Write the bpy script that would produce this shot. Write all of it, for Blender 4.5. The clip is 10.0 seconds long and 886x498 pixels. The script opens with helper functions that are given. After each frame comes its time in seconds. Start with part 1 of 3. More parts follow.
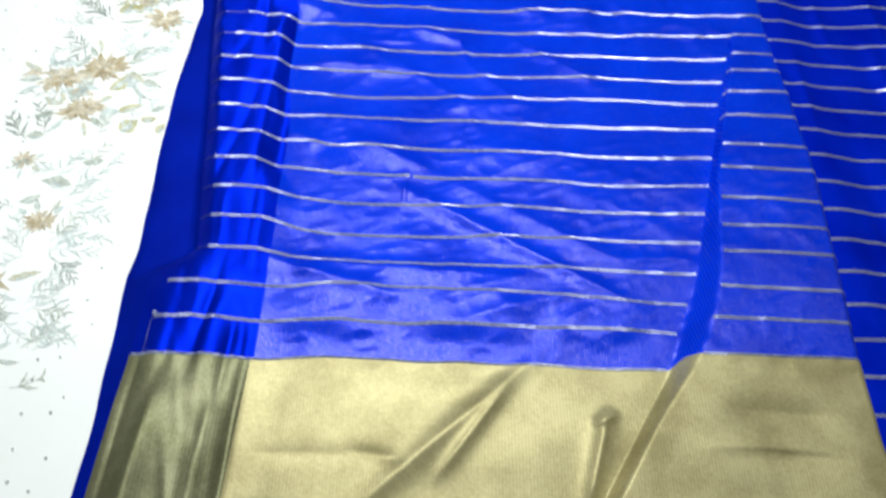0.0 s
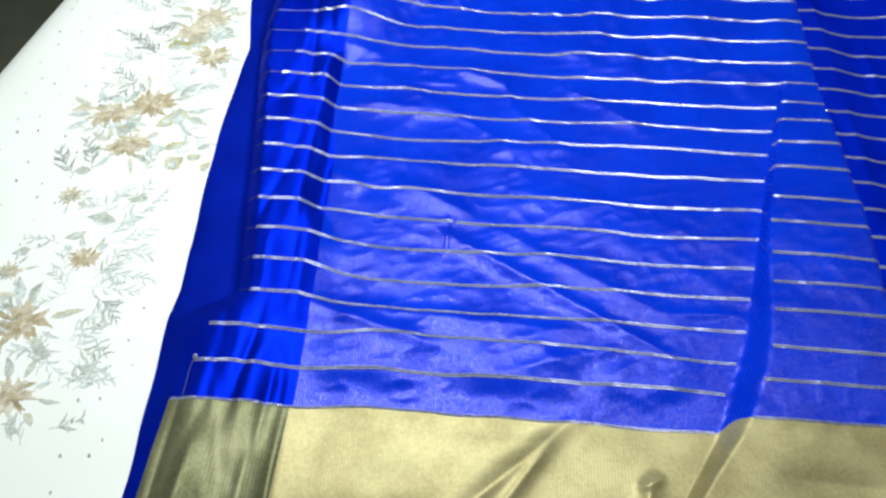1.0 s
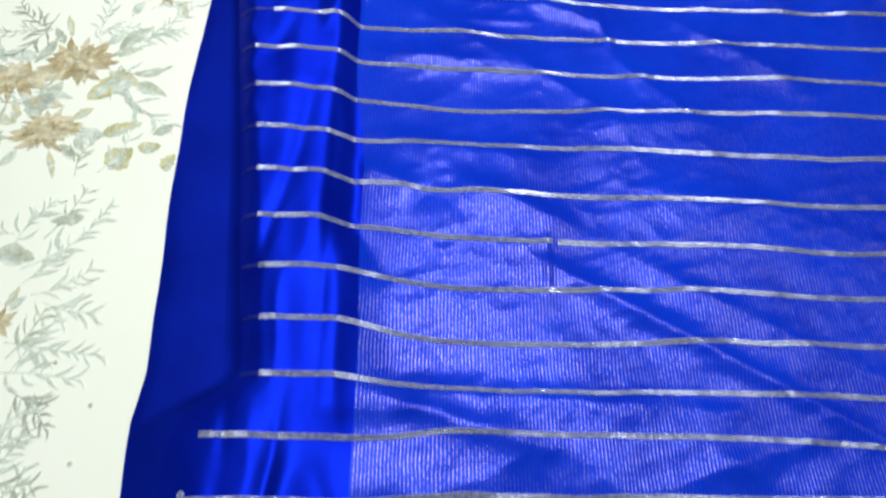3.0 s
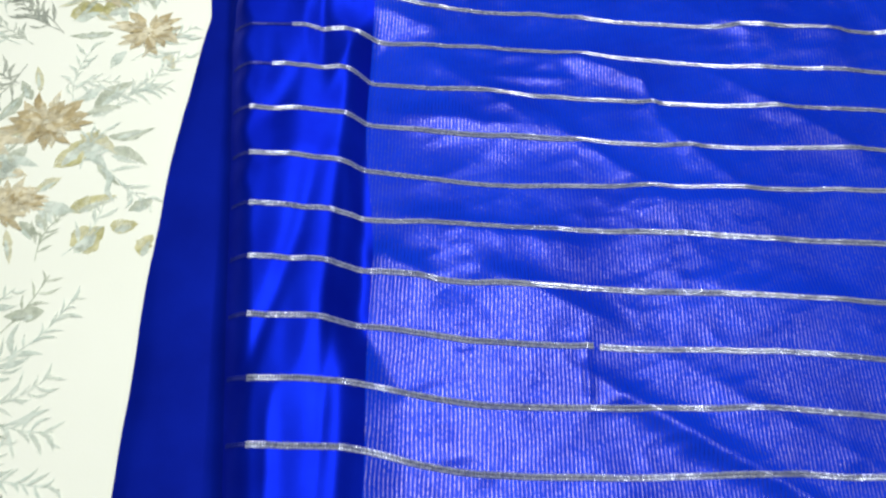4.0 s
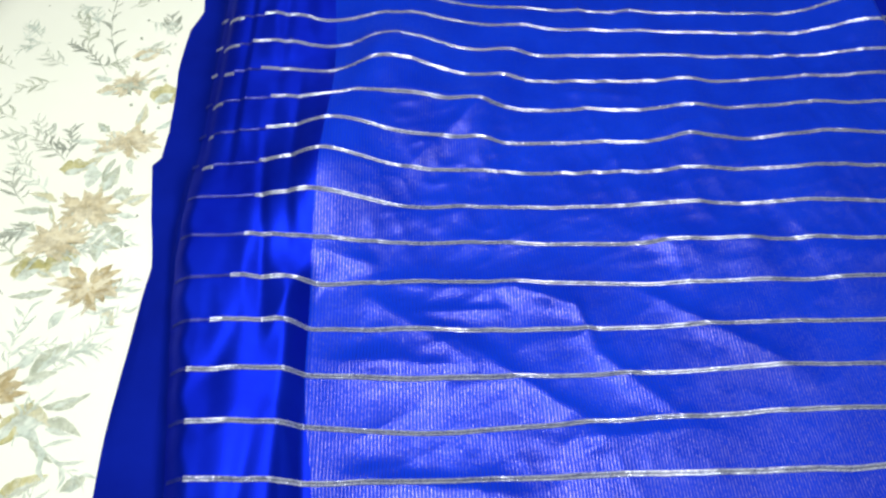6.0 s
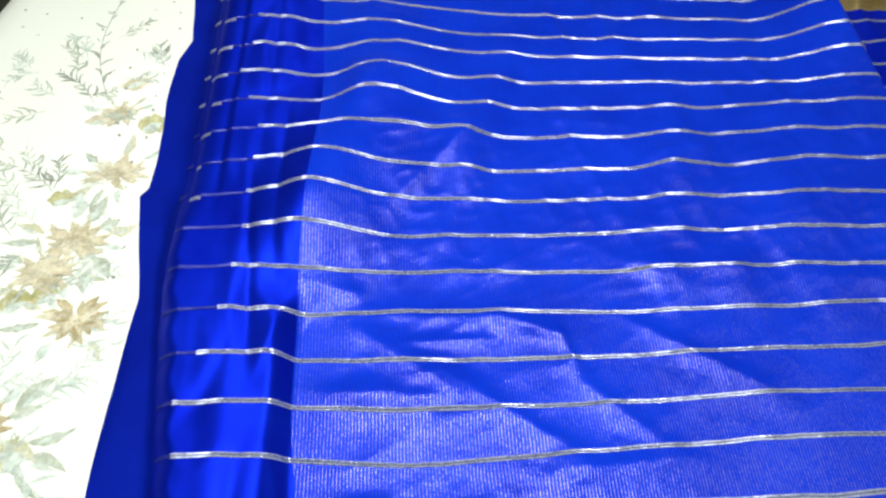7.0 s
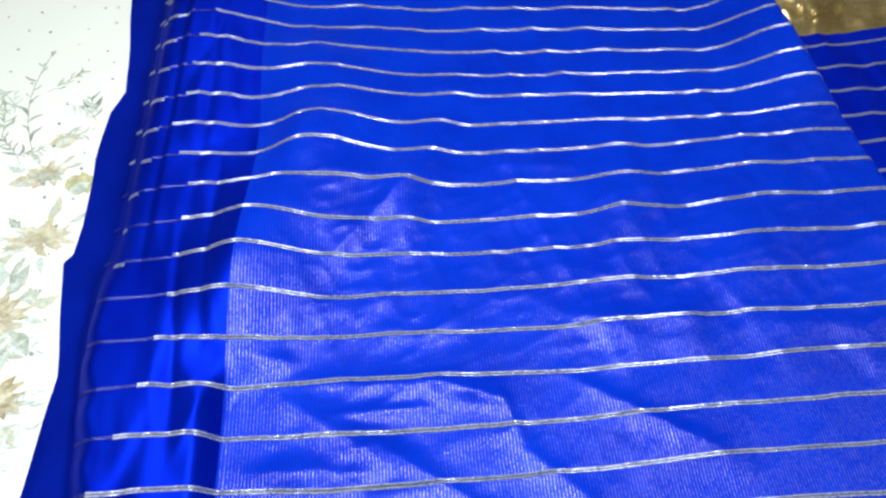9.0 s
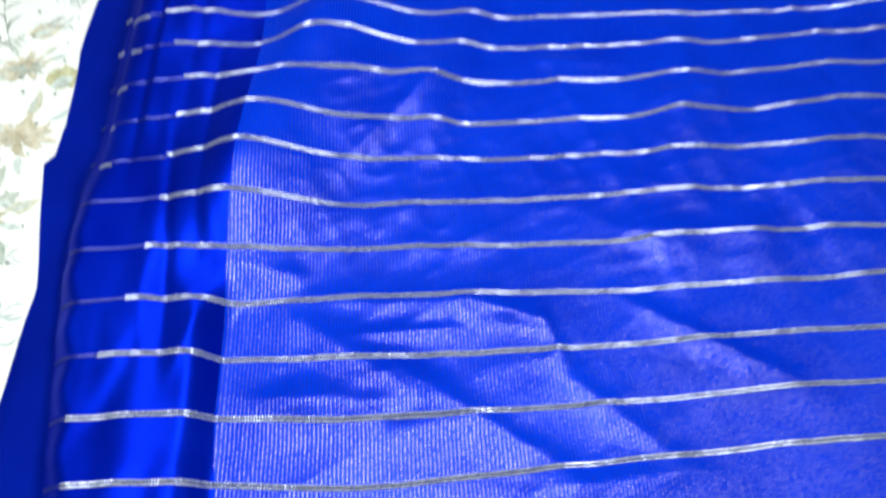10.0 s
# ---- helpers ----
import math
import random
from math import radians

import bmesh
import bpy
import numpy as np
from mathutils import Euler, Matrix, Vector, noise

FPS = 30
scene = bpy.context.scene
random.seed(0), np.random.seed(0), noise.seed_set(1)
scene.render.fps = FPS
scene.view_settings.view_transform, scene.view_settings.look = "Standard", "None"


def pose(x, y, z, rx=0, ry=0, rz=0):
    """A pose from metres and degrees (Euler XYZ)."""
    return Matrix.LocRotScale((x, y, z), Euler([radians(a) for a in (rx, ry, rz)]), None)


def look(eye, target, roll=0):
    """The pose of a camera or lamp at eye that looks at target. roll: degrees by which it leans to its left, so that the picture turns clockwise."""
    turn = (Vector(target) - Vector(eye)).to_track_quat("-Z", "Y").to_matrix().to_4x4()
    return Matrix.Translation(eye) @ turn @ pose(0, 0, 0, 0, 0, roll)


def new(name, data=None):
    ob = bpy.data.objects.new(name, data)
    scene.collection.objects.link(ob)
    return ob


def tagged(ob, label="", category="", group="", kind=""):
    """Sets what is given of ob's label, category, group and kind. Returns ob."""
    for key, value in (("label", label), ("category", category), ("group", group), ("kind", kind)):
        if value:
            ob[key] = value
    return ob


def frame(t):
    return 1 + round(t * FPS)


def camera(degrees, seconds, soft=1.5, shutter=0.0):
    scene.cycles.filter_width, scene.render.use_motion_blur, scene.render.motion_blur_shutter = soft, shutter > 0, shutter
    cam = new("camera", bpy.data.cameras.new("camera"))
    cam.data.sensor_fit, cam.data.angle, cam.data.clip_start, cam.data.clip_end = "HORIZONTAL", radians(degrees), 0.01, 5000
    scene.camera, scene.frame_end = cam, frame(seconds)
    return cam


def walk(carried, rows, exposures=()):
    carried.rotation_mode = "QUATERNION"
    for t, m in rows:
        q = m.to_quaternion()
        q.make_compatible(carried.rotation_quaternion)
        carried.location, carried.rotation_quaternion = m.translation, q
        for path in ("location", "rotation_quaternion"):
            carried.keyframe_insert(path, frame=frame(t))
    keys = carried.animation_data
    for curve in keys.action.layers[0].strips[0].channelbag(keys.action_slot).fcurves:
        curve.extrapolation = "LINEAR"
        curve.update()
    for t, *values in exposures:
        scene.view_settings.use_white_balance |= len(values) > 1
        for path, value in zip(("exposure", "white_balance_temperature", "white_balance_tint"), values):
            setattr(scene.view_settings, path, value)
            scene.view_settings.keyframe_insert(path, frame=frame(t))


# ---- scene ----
# camera
cam = camera(64.7, 10.0, soft=2.4, shutter=0.5)
PATH = [
    (0, (0.236, -0.265, 0.674), (0.296, 0.763, -1.04), 5.1),
    (0.5, (0.216, -0.245, 0.693), (0.259, 0.835, -0.99), 4.9),
    (1, (0.212, -0.232, 0.681), (0.203, 0.84, -1.007), 3.5),
    (1.5, (0.189, -0.19, 0.625), (0.108, 0.812, -1.104), 2.4),
    (2, (0.142, -0.114, 0.543), (0.069, 0.738, -1.265), -1.2),
    (2.5, (0.11, -0.061, 0.5), (0.215, 0.754, -1.324), 7.5),
    (3, (0.097, -0.002, 0.487), (0.213, 0.863, -1.313), 8.9),
    (4.5, (0.083, 0.127, 0.427), (0.199, 1.025, -1.356), 9.5),
    (5, (0.09, 0.157, 0.432), (0.23, 1.1, -1.326), 9.7),
    (5.5, (0.103, 0.183, 0.475), (0.24, 1.237, -1.22), 7.2),
    (6, (0.115, 0.192, 0.505), (0.274, 1.314, -1.143), 6.8),
    (7.5, (0.131, 0.224, 0.519), (0.314, 1.372, -1.108), 6.7),
    (8, (0.156, 0.254, 0.512), (0.34, 1.383, -1.128), 5.8),
    (8.5, (0.163, 0.258, 0.515), (0.349, 1.402, -1.114), 6.1),
    (9, (0.177, 0.253, 0.526), (0.367, 1.417, -1.09), 5.5),
    (9.5, (0.181, 0.25, 0.51), (0.352, 1.414, -1.107), 5.0),
    (10, (0.169, 0.271, 0.44), (0.316, 1.314, -1.26), 5.1),
]

walk(cam, [(t, look(eye, target, roll)) for t, eye, target, roll in PATH],
     exposures=[(0, 0.13, 6150, 15), (1.5, 0.05, 6250, 10), (3.0, -0.14, 6600, 8), (4.5, -0.20, 6800, 10), (5.5, -0.10, 6900, 8), (7.5, 0.14, 6650, 8), (9.0, 0.11, 6350, 10), (10.0, 0.06, 6250, 10)])

# ---------------------------------------------------------------- light
world = bpy.data.worlds.new("room_light")
scene.world = world
world.use_nodes = True
world.node_tree.nodes["Background"].inputs[0].default_value = (0.9, 0.95, 1.0, 1)
world.node_tree.nodes["Background"].inputs[1].default_value = 0.12

tube = bpy.data.lights.new("ceiling_tube", "AREA")
tube.shape, tube.size, tube.size_y = "RECTANGLE", 0.08, 0.66
tube.energy, tube.color = 25.5, (0.96, 1.0, 0.95)
lamp = new("ceiling_tube", tube)
lamp.matrix_world = look((0.17, 0.49, 1.30), (0.17, 0.48, 0.0))


# ---------------------------------------------------------------- materials
def shader(name, rough=0.5, metal=0.0, base=(0.5, 0.5, 0.5)):
    m = bpy.data.materials.new(name)
    m.use_nodes = True
    t = m.node_tree
    b = t.nodes["Principled BSDF"]
    b.inputs["Base Color"].default_value = (*base, 1)
    b.inputs["Roughness"].default_value = rough
    b.inputs["Metallic"].default_value = metal
    return m, t, b


def node(t, kind, **values):
    n = t.nodes.new(kind)
    for key, value in values.items():
        if key in n.inputs:
            n.inputs[key].default_value = value
    return n


def maths(t, op, a, b=None, clamp=False):
    n = t.nodes.new("ShaderNodeMath")
    n.operation, n.use_clamp = op, clamp
    for i, v in enumerate((a, b)):
        if v is None:
            continue
        if isinstance(v, (int, float)):
            n.inputs[i].default_value = v
        else:
            t.links.new(v, n.inputs[i])
    return n.outputs[0]


def coords(t):
    c = t.nodes.new("ShaderNodeTexCoord")
    s = t.nodes.new("ShaderNodeSeparateXYZ")
    t.links.new(c.outputs["Object"], s.inputs[0])
    return c.outputs["Object"], s.outputs


def grain(t, where, scale, detail=3.0, rough=0.55):
    n = node(t, "ShaderNodeTexNoise", Scale=scale, Detail=detail, Roughness=rough)
    t.links.new(where, n.inputs["Vector"])
    return n.outputs["Fac"]


def ramp(t, fac, stops):
    r = t.nodes.new("ShaderNodeValToRGB")
    el = r.color_ramp.elements
    while len(el) < len(stops):
        el.new(0.5)
    for e, (p, c) in zip(el, stops):
        e.position, e.color = p, (*c, 1) if len(c) == 3 else c
    t.links.new(fac, r.inputs[0])
    return r.outputs[0]


def bump(t, b, height, strength, distance):
    n = node(t, "ShaderNodeBump", Strength=strength, Distance=distance)
    t.links.new(height, n.inputs["Height"])
    t.links.new(n.outputs[0], b.inputs["Normal"])
    return n


def axis(t, x, y, z):
    n = node(t, "ShaderNodeCombineXYZ", X=x, Y=y, Z=z)
    return n.outputs[0]


def lines(t, coord, pitch, width):
    """1 on thin lines across the coordinate, soft-edged, 0 between them."""
    f = maths(t, "FRACT", maths(t, "DIVIDE", coord, pitch))
    d = maths(t, "ABSOLUTE", maths(t, "SUBTRACT", f, 0.5))
    return maths(t, "SUBTRACT", 1.0, maths(t, "DIVIDE", d, width, clamp=True), clamp=True)


BLUE_A, BLUE_B = (0.0010, 0.025, 0.52), (0.002, 0.040, 0.68)
SATIN_A, SATIN_B = (0.001, 0.011, 0.44), (0.002, 0.021, 0.60)


def satin_material(name, rough=0.56, metal=0.72, low=SATIN_A, high=SATIN_B):
    """Plain silk satin, deep ultramarine: a coloured sheen over a dark ground."""
    m, t, b = shader(name, rough, metal)
    where, xyz = coords(t)
    cloud = grain(t, where, 14, 4)
    t.links.new(ramp(t, cloud, [(0.3, low), (0.7, high)]), b.inputs["Base Color"])
    b.inputs["Specular IOR Level"].default_value = 0.05
    b.inputs["Anisotropic"].default_value = 0.50
    t.links.new(axis(t, 0, 1, 0), b.inputs["Tangent"])
    weave = maths(t, "ADD", maths(t, "MULTIPLY", lines(t, xyz[0], 0.0011, 0.5), 0.5), grain(t, where, 900, 2))
    bump(t, b, weave, 0.12, 0.0004)
    return m


def zari_material(name):
    """Blue silk with fine pale metallic threads running along the cloth."""
    m, t, b = shader(name, 0.40, 0.10)
    where, xyz = coords(t)
    cloud = grain(t, where, 11, 4)
    t.links.new(ramp(t, cloud, [(0.3, BLUE_A), (0.7, BLUE_B)]), b.inputs["Base Color"])
    b.inputs["Specular IOR Level"].default_value = 0.06
    waver = maths(t, "MULTIPLY", maths(t, "SUBTRACT", grain(t, where, 20, 2), 0.5), 0.004)
    thread = lines(t, maths(t, "ADD", xyz[0], waver), 0.0027, 0.23)
    crumple = node(t, "ShaderNodeBump", Strength=0.28, Distance=0.0016)
    t.links.new(grain(t, where, 48, 4, 0.62), crumple.inputs["Height"])
    top = bump(t, b, maths(t, "ADD", maths(t, "MULTIPLY", grain(t, where, 260, 3), 0.4), thread), 0.2, 0.0005)
    t.links.new(crumple.outputs[0], top.inputs["Normal"])
    metal = t.nodes.new("ShaderNodeBsdfPrincipled")
    metal.inputs["Base Color"].default_value = (0.255, 0.230, 0.385, 1)
    metal.inputs["Metallic"].default_value = 1.0
    metal.inputs["Roughness"].default_value = 0.38
    metal.inputs["Anisotropic"].default_value = 0.83
    t.links.new(axis(t, 1, 0, 0), metal.inputs["Tangent"])
    nb = node(t, "ShaderNodeBump", Strength=0.45, Distance=0.0006)
    t.links.new(grain(t, where, 420, 2), nb.inputs["Height"])
    t.links.new(crumple.outputs[0], nb.inputs["Normal"])
    t.links.new(nb.outputs[0], metal.inputs["Normal"])
    worn = ramp(t, grain(t, where, 480, 2), [(0.36, (0.15, 0.15, 0.15)), (0.62, (1.4, 1.4, 1.4))])
    mask = maths(t, "MULTIPLY", maths(t, "MULTIPLY", thread, worn), 0.46)
    mix = t.nodes.new("ShaderNodeMixShader")
    t.links.new(mask, mix.inputs[0])
    t.links.new(b.outputs[0], mix.inputs[1])
    t.links.new(metal.outputs[0], mix.inputs[2])
    t.links.new(mix.outputs[0], t.nodes["Material Output"].inputs[0])
    return m


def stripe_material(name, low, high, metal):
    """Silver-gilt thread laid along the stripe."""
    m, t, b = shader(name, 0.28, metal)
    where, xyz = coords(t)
    # fine grain of the thread, plus slow noise that paints glints along it
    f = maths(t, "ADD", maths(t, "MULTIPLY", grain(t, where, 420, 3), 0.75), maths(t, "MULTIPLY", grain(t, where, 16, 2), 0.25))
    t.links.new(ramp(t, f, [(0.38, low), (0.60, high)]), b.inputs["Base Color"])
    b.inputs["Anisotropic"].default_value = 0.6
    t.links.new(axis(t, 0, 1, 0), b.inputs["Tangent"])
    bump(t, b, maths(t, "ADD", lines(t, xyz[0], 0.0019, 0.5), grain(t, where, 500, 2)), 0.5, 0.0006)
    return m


def gold_material(name, rough=0.52, metal=0.42, low=(0.275, 0.240, 0.108), high=(0.435, 0.390, 0.195)):
    """Gold tissue: gilt weft with fine ribs."""
    m, t, b = shader(name, rough, metal)
    where, xyz = coords(t)
    patch = grain(t, where, 16, 4)
    fine = grain(t, where, 300, 2)
    tone = ramp(t, maths(t, "ADD", maths(t, "MULTIPLY", patch, 0.7), maths(t, "MULTIPLY", fine, 0.3)), [(0.36, low), (0.62, high)])
    t.links.new(tone, b.inputs["Base Color"])
    b.inputs["Specular IOR Level"].default_value = 0.2
    b.inputs["Anisotropic"].default_value = 0.5
    t.links.new(axis(t, 1, 0, 0), b.inputs["Tangent"])
    rib = lines(t, xyz[0], 0.0034, 0.5)
    bump(t, b, maths(t, "ADD", maths(t, "MULTIPLY", rib, 0.8), fine), 0.13, 0.0007)
    return m


def cotton_material(name, low, high, scale=5.0):
    m, t, b = shader(name, 0.85)
    where, xyz = coords(t)
    t.links.new(ramp(t, grain(t, where, scale, 4), [(0.3, low), (0.7, high)]), b.inputs["Base Color"])
    b.inputs["Specular IOR Level"].default_value = 0.15
    bump(t, b, grain(t, where, 700, 2), 0.15, 0.0005)
    return m


def paint_material(name, dark, light, scale=55):
    """Watercolour print: pigment pools and pale washes."""
    m, t, b = shader(name, 0.85)
    where, xyz = coords(t)
    f = maths(t, "ADD", maths(t, "MULTIPLY", grain(t, where, scale, 3), 0.7), maths(t, "MULTIPLY", grain(t, where, scale * 4, 2), 0.3))
    t.links.new(ramp(t, f, [(0.36, dark), (0.62, light)]), b.inputs["Base Color"])
    b.inputs["Specular IOR Level"].default_value = 0.1
    thin = ramp(t, grain(t, where, scale * 2.2, 3), [(0.34, (0.40, 0.40, 0.40)), (0.58, (1.0, 1.0, 1.0))])
    t.links.new(thin, b.inputs["Alpha"])           # thin washes let the cotton through
    return m


SATIN = satin_material("blue_satin")
# darker copy of the satin: the lowest fold's shade, put into its colour
SATIN_SHADED = satin_material("blue_satin_shaded", 0.62, 0.45, (0.001, 0.009, 0.265), (0.0015, 0.014, 0.365))
ZARI = zari_material("blue_zari_silk")
LOWER = satin_material("blue_lower_silk", 0.62, 0.36)
STRIPE = stripe_material("silver_gilt_cord", (0.23, 0.265, 0.48), (0.60, 0.645, 0.80), 0.54)
STRIPE_MID = stripe_material("dull_gilt_ground", (0.10, 0.12, 0.25), (0.21, 0.225, 0.33), 0.4)
# near the satin's blue: stands for shade on the stripes in the folds
STRIPE_SHADED = stripe_material("shaded_stripe", (0.004, 0.016, 0.26), (0.02, 0.03, 0.32), 0.3)
GOLD = gold_material("gold_tissue")
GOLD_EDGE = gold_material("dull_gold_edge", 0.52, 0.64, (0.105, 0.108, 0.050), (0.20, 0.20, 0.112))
SHEET = cotton_material("white_cotton", (0.84, 0.865, 0.80), (0.89, 0.91, 0.86))
PETAL = paint_material("tan_print", (0.38, 0.30, 0.16), (0.62, 0.54, 0.36))
PETAL_PALE = paint_material("beige_print", (0.56, 0.49, 0.33), (0.76, 0.71, 0.56))
LEAF = paint_material("grey_green_print", (0.39, 0.435, 0.355), (0.62, 0.665, 0.58))
LEAF_PALE = paint_material("pale_green_print", (0.55, 0.635, 0.59), (0.72, 0.78, 0.73))
OLIVE_PALE = paint_material("pale_olive_print", (0.56, 0.55, 0.36), (0.70, 0.69, 0.55))
OLIVE = paint_material("olive_print", (0.42, 0.40, 0.17), (0.66, 0.64, 0.42))
TWIG = paint_material("slate_print", (0.26, 0.29, 0.26), (0.50, 0.53, 0.48))
GOLD_BRIGHT = gold_material("bright_gold_tissue", 0.30, 0.80, (0.50, 0.34, 0.11), (0.92, 0.70, 0.32))
TWIG_PALE = paint_material("pale_slate_print", (0.47, 0.52, 0.47), (0.66, 0.70, 0.64))
FLOOR = cotton_material("olive_floor", (0.075, 0.08, 0.055), (0.11, 0.115, 0.08))
WALL = cotton_material("wall_paint", (0.34, 0.36, 0.38), (0.40, 0.42, 0.44), 1.5)


# ---------------------------------------------------------------- mesh helpers
def mesh_object(name, verts, faces, material, parent=None, label="", smooth=True):
    me = bpy.data.meshes.new(name)
    me.from_pydata(verts, [], faces)
    for m in (material if isinstance(material, (list, tuple)) else [material]):
        me.materials.append(m)
    if smooth:
        me.polygons.foreach_set("use_smooth", [True] * len(me.polygons))
    me.update()
    ob = new(name, me)
    ob.parent = parent
    if label:
        tagged(ob, label)
    return ob


def grid_faces(nu, nv):
    i = np.arange(nu - 1)[:, None] * nv + np.arange(nv - 1)[None, :]
    return np.stack([i, i + nv, i + nv + 1, i + 1], -1).reshape(-1, 4).tolist()


def smooth(a, b, x):
    t = np.clip((x - a) / (b - a), 0, 1)
    return t * t * (3 - 2 * t)


LATTICE = np.random.RandomState(7).rand(64, 64)


def vnoise(x, y):
    """Value noise in -1..1."""
    xi, yi = np.floor(x).astype(int), np.floor(y).astype(int)
    fx, fy = x - xi, y - yi
    fx, fy = fx * fx * (3 - 2 * fx), fy * fy * (3 - 2 * fy)
    g = lambda a, b: LATTICE[a % 64, b % 64]
    low = g(xi, yi) * (1 - fx) + g(xi + 1, yi) * fx
    high = g(xi, yi + 1) * (1 - fx) + g(xi + 1, yi + 1) * fx
    return 2 * (low * (1 - fy) + high * fy) - 1


def ridge(x, y, a, b, height, width, skew=1.0):
    """A fold along the line a to b; skew: how much wider its right side is."""
    ax, ay, bx, by = *a, *b
    dx, dy = bx - ax, by - ay
    long = math.hypot(dx, dy)
    s = ((x - ax) * dx + (y - ay) * dy) / long
    d = ((x - ax) * dy - (y - ay) * dx) / long
    w = np.where(d > 0, width * skew, width)
    fade = 0.25 * long
    end = smooth(-fade, fade, s) * (1 - smooth(long - fade, long + fade, s))
    return height * np.exp(-(np.abs(d) / w) ** (2.0 if width > 0.02 else 1.45)) * end


# ---------------------------------------------------------------- the shape of the cloth
PITCH = 0.042          # from stripe to stripe
BED = -0.022           # top of the bedsheet
TOP = 1.16             # far end of the cloth
NEAR = -0.26           # near edge of the gold border


def seam(y):
    """x at which the zari weave begins."""
    return 0.067 - 0.004 * smooth(0.15, 0.25, y) - 0.013 * smooth(0.30, 0.43, y) + 0.010 * smooth(0.56, 0.76, y) - 0.005 * smooth(0.78, 0.92, y)


def crest_line(y):
    """x of the crest of the folded edge, evened out."""
    return -0.035 + (0.057 - 0.133 * np.minimum(y, 0.56)) * smooth(0.075, 0.135, y)


def crest(y):
    """The same with the soft lobes between the stripes."""
    lobe = 0.5 - 0.5 * np.cos(2 * np.pi * (y - 0.004) / PITCH)
    return crest_line(y) - 0.005 * lobe * smooth(0.30, 0.38, y) * (1 - smooth(0.54, 0.60, y))


def wedge(y):
    """x of the foot of the standing pleat."""
    return 0.497 + 0.62 * np.clip(y, -0.3, 0) + 0.42 * np.clip(y, 0, 0.12) + 0.30 * np.clip(y - 0.12, 0, 0.4)


def wedge_width(y):
    return 0.005 + 0.026 * smooth(0.30, 0.05, y) * smooth(-0.06, 0.05, y) + 0.008 * smooth(0.02, -0.05, y)


def pleat(x, y):
    """0 before the standing pleat, 1 on it."""
    return smooth(0, 1, (x - wedge(y)) / wedge_width(y))


def creased(x, y):
    """Noise with sharp crests, 0..1."""
    return 1 - np.abs(vnoise(x, y))


# folds: from, to, height, width, skew
FAR_FOLDS = (
    ((0.116, 0.760), (0.110, 0.940), 0.016, 0.040, 1.6),
    ((0.300, 0.745), (0.375, 0.742), 0.0036, 0.008, 1.6),
    ((0.125, 0.722), (0.215, 0.728), 0.0090, 0.018, 2.6),
    ((0.400, 0.690), (0.470, 0.705), 0.0056, 0.014, 2.4),
    ((0.195, 0.640), (0.272, 0.870), 0.007, 0.026, 0.8),
    ((0.130, 0.625), (0.230, 0.742), 0.0050, 0.020, 0.5),
    ((0.050, 0.585), (0.118, 0.800), 0.023, 0.036, 1.7),
    ((0.400, 0.560), (0.450, 0.800), 0.006, 0.030, 0.8),
    ((0.355, 0.560), (0.480, 0.552), 0.0050, 0.014, 2.2),
    ((0.520, 0.545), (0.640, 0.540), 0.0050, 0.020, 2.2),
)
CRUMPLED_FOLDS = (
    ((0.050, 0.536), (0.105, 0.528), 0.0058, 0.014, 2.6),
    ((0.118, 0.508), (0.270, 0.503), 0.0044, 0.011, 1.8),
    ((0.215, 0.508), (0.278, 0.487), 0.0042, 0.008, 1.5),
    ((0.345, 0.500), (0.460, 0.425), 0.0046, 0.009, 1.8),
    ((0.099, 0.496), (0.180, 0.436), 0.0045, 0.011, 1.4),
    ((0.276, 0.494), (0.289, 0.455), 0.0040, 0.006, 1.5),
    ((0.140, 0.481), (0.215, 0.483), 0.0026, 0.006, 1.0),
)
MIDDLE_FOLDS = (
    ((0.150, 0.470), (0.280, 0.380), 0.0042, 0.011, 1.6),
    ((0.278, 0.456), (0.350, 0.385), 0.0044, 0.013, 1.2),
    ((0.070, 0.438), (0.190, 0.428), 0.0042, 0.011, 1.8),
    ((0.256, 0.368), (0.372, 0.374), 0.0062, 0.013, 3.4),
    ((0.086, 0.344), (0.215, 0.326), 0.0064, 0.014, 3.2),
    ((0.062, 0.316), (0.104, 0.292), 0.0040, 0.010, 1.8),
    ((0.140, 0.304), (0.238, 0.262), 0.0058, 0.012, 2.6),
    ((0.300, 0.300), (0.420, 0.285), 0.0034, 0.014, 2.4),
)
NEAR_FOLDS = (
    ((0.110, 0.122), (0.370, 0.112), 0.0055, 0.012, 4.5),
    ((0.213, 0.252), (0.212, 0.205), 0.0022, 0.003, 1.0),
    ((0.275, 0.240), (0.480, 0.128), 0.0040, 0.012, 1.9),
    ((0.225, 0.222), (0.460, 0.090), 0.0062, 0.009, 1.3),
    ((0.466, 0.142), (0.539, 0.147), 0.0030, 0.006, 1.0),
    ((0.070, 0.122), (0.205, 0.084), 0.0050, 0.012, 1.4),
    ((0.320, 0.070), (0.415, 0.098), 0.0035, 0.010, 1.0),
    ((0.230, 0.060), (0.350, 0.050), 0.0056, 0.040, 0.46),
    ((0.385, 0.060), (0.480, 0.052), 0.0048, 0.030, 0.55),
    ((0.070, 0.056), (0.185, 0.050), 0.0050, 0.036, 0.50),
)
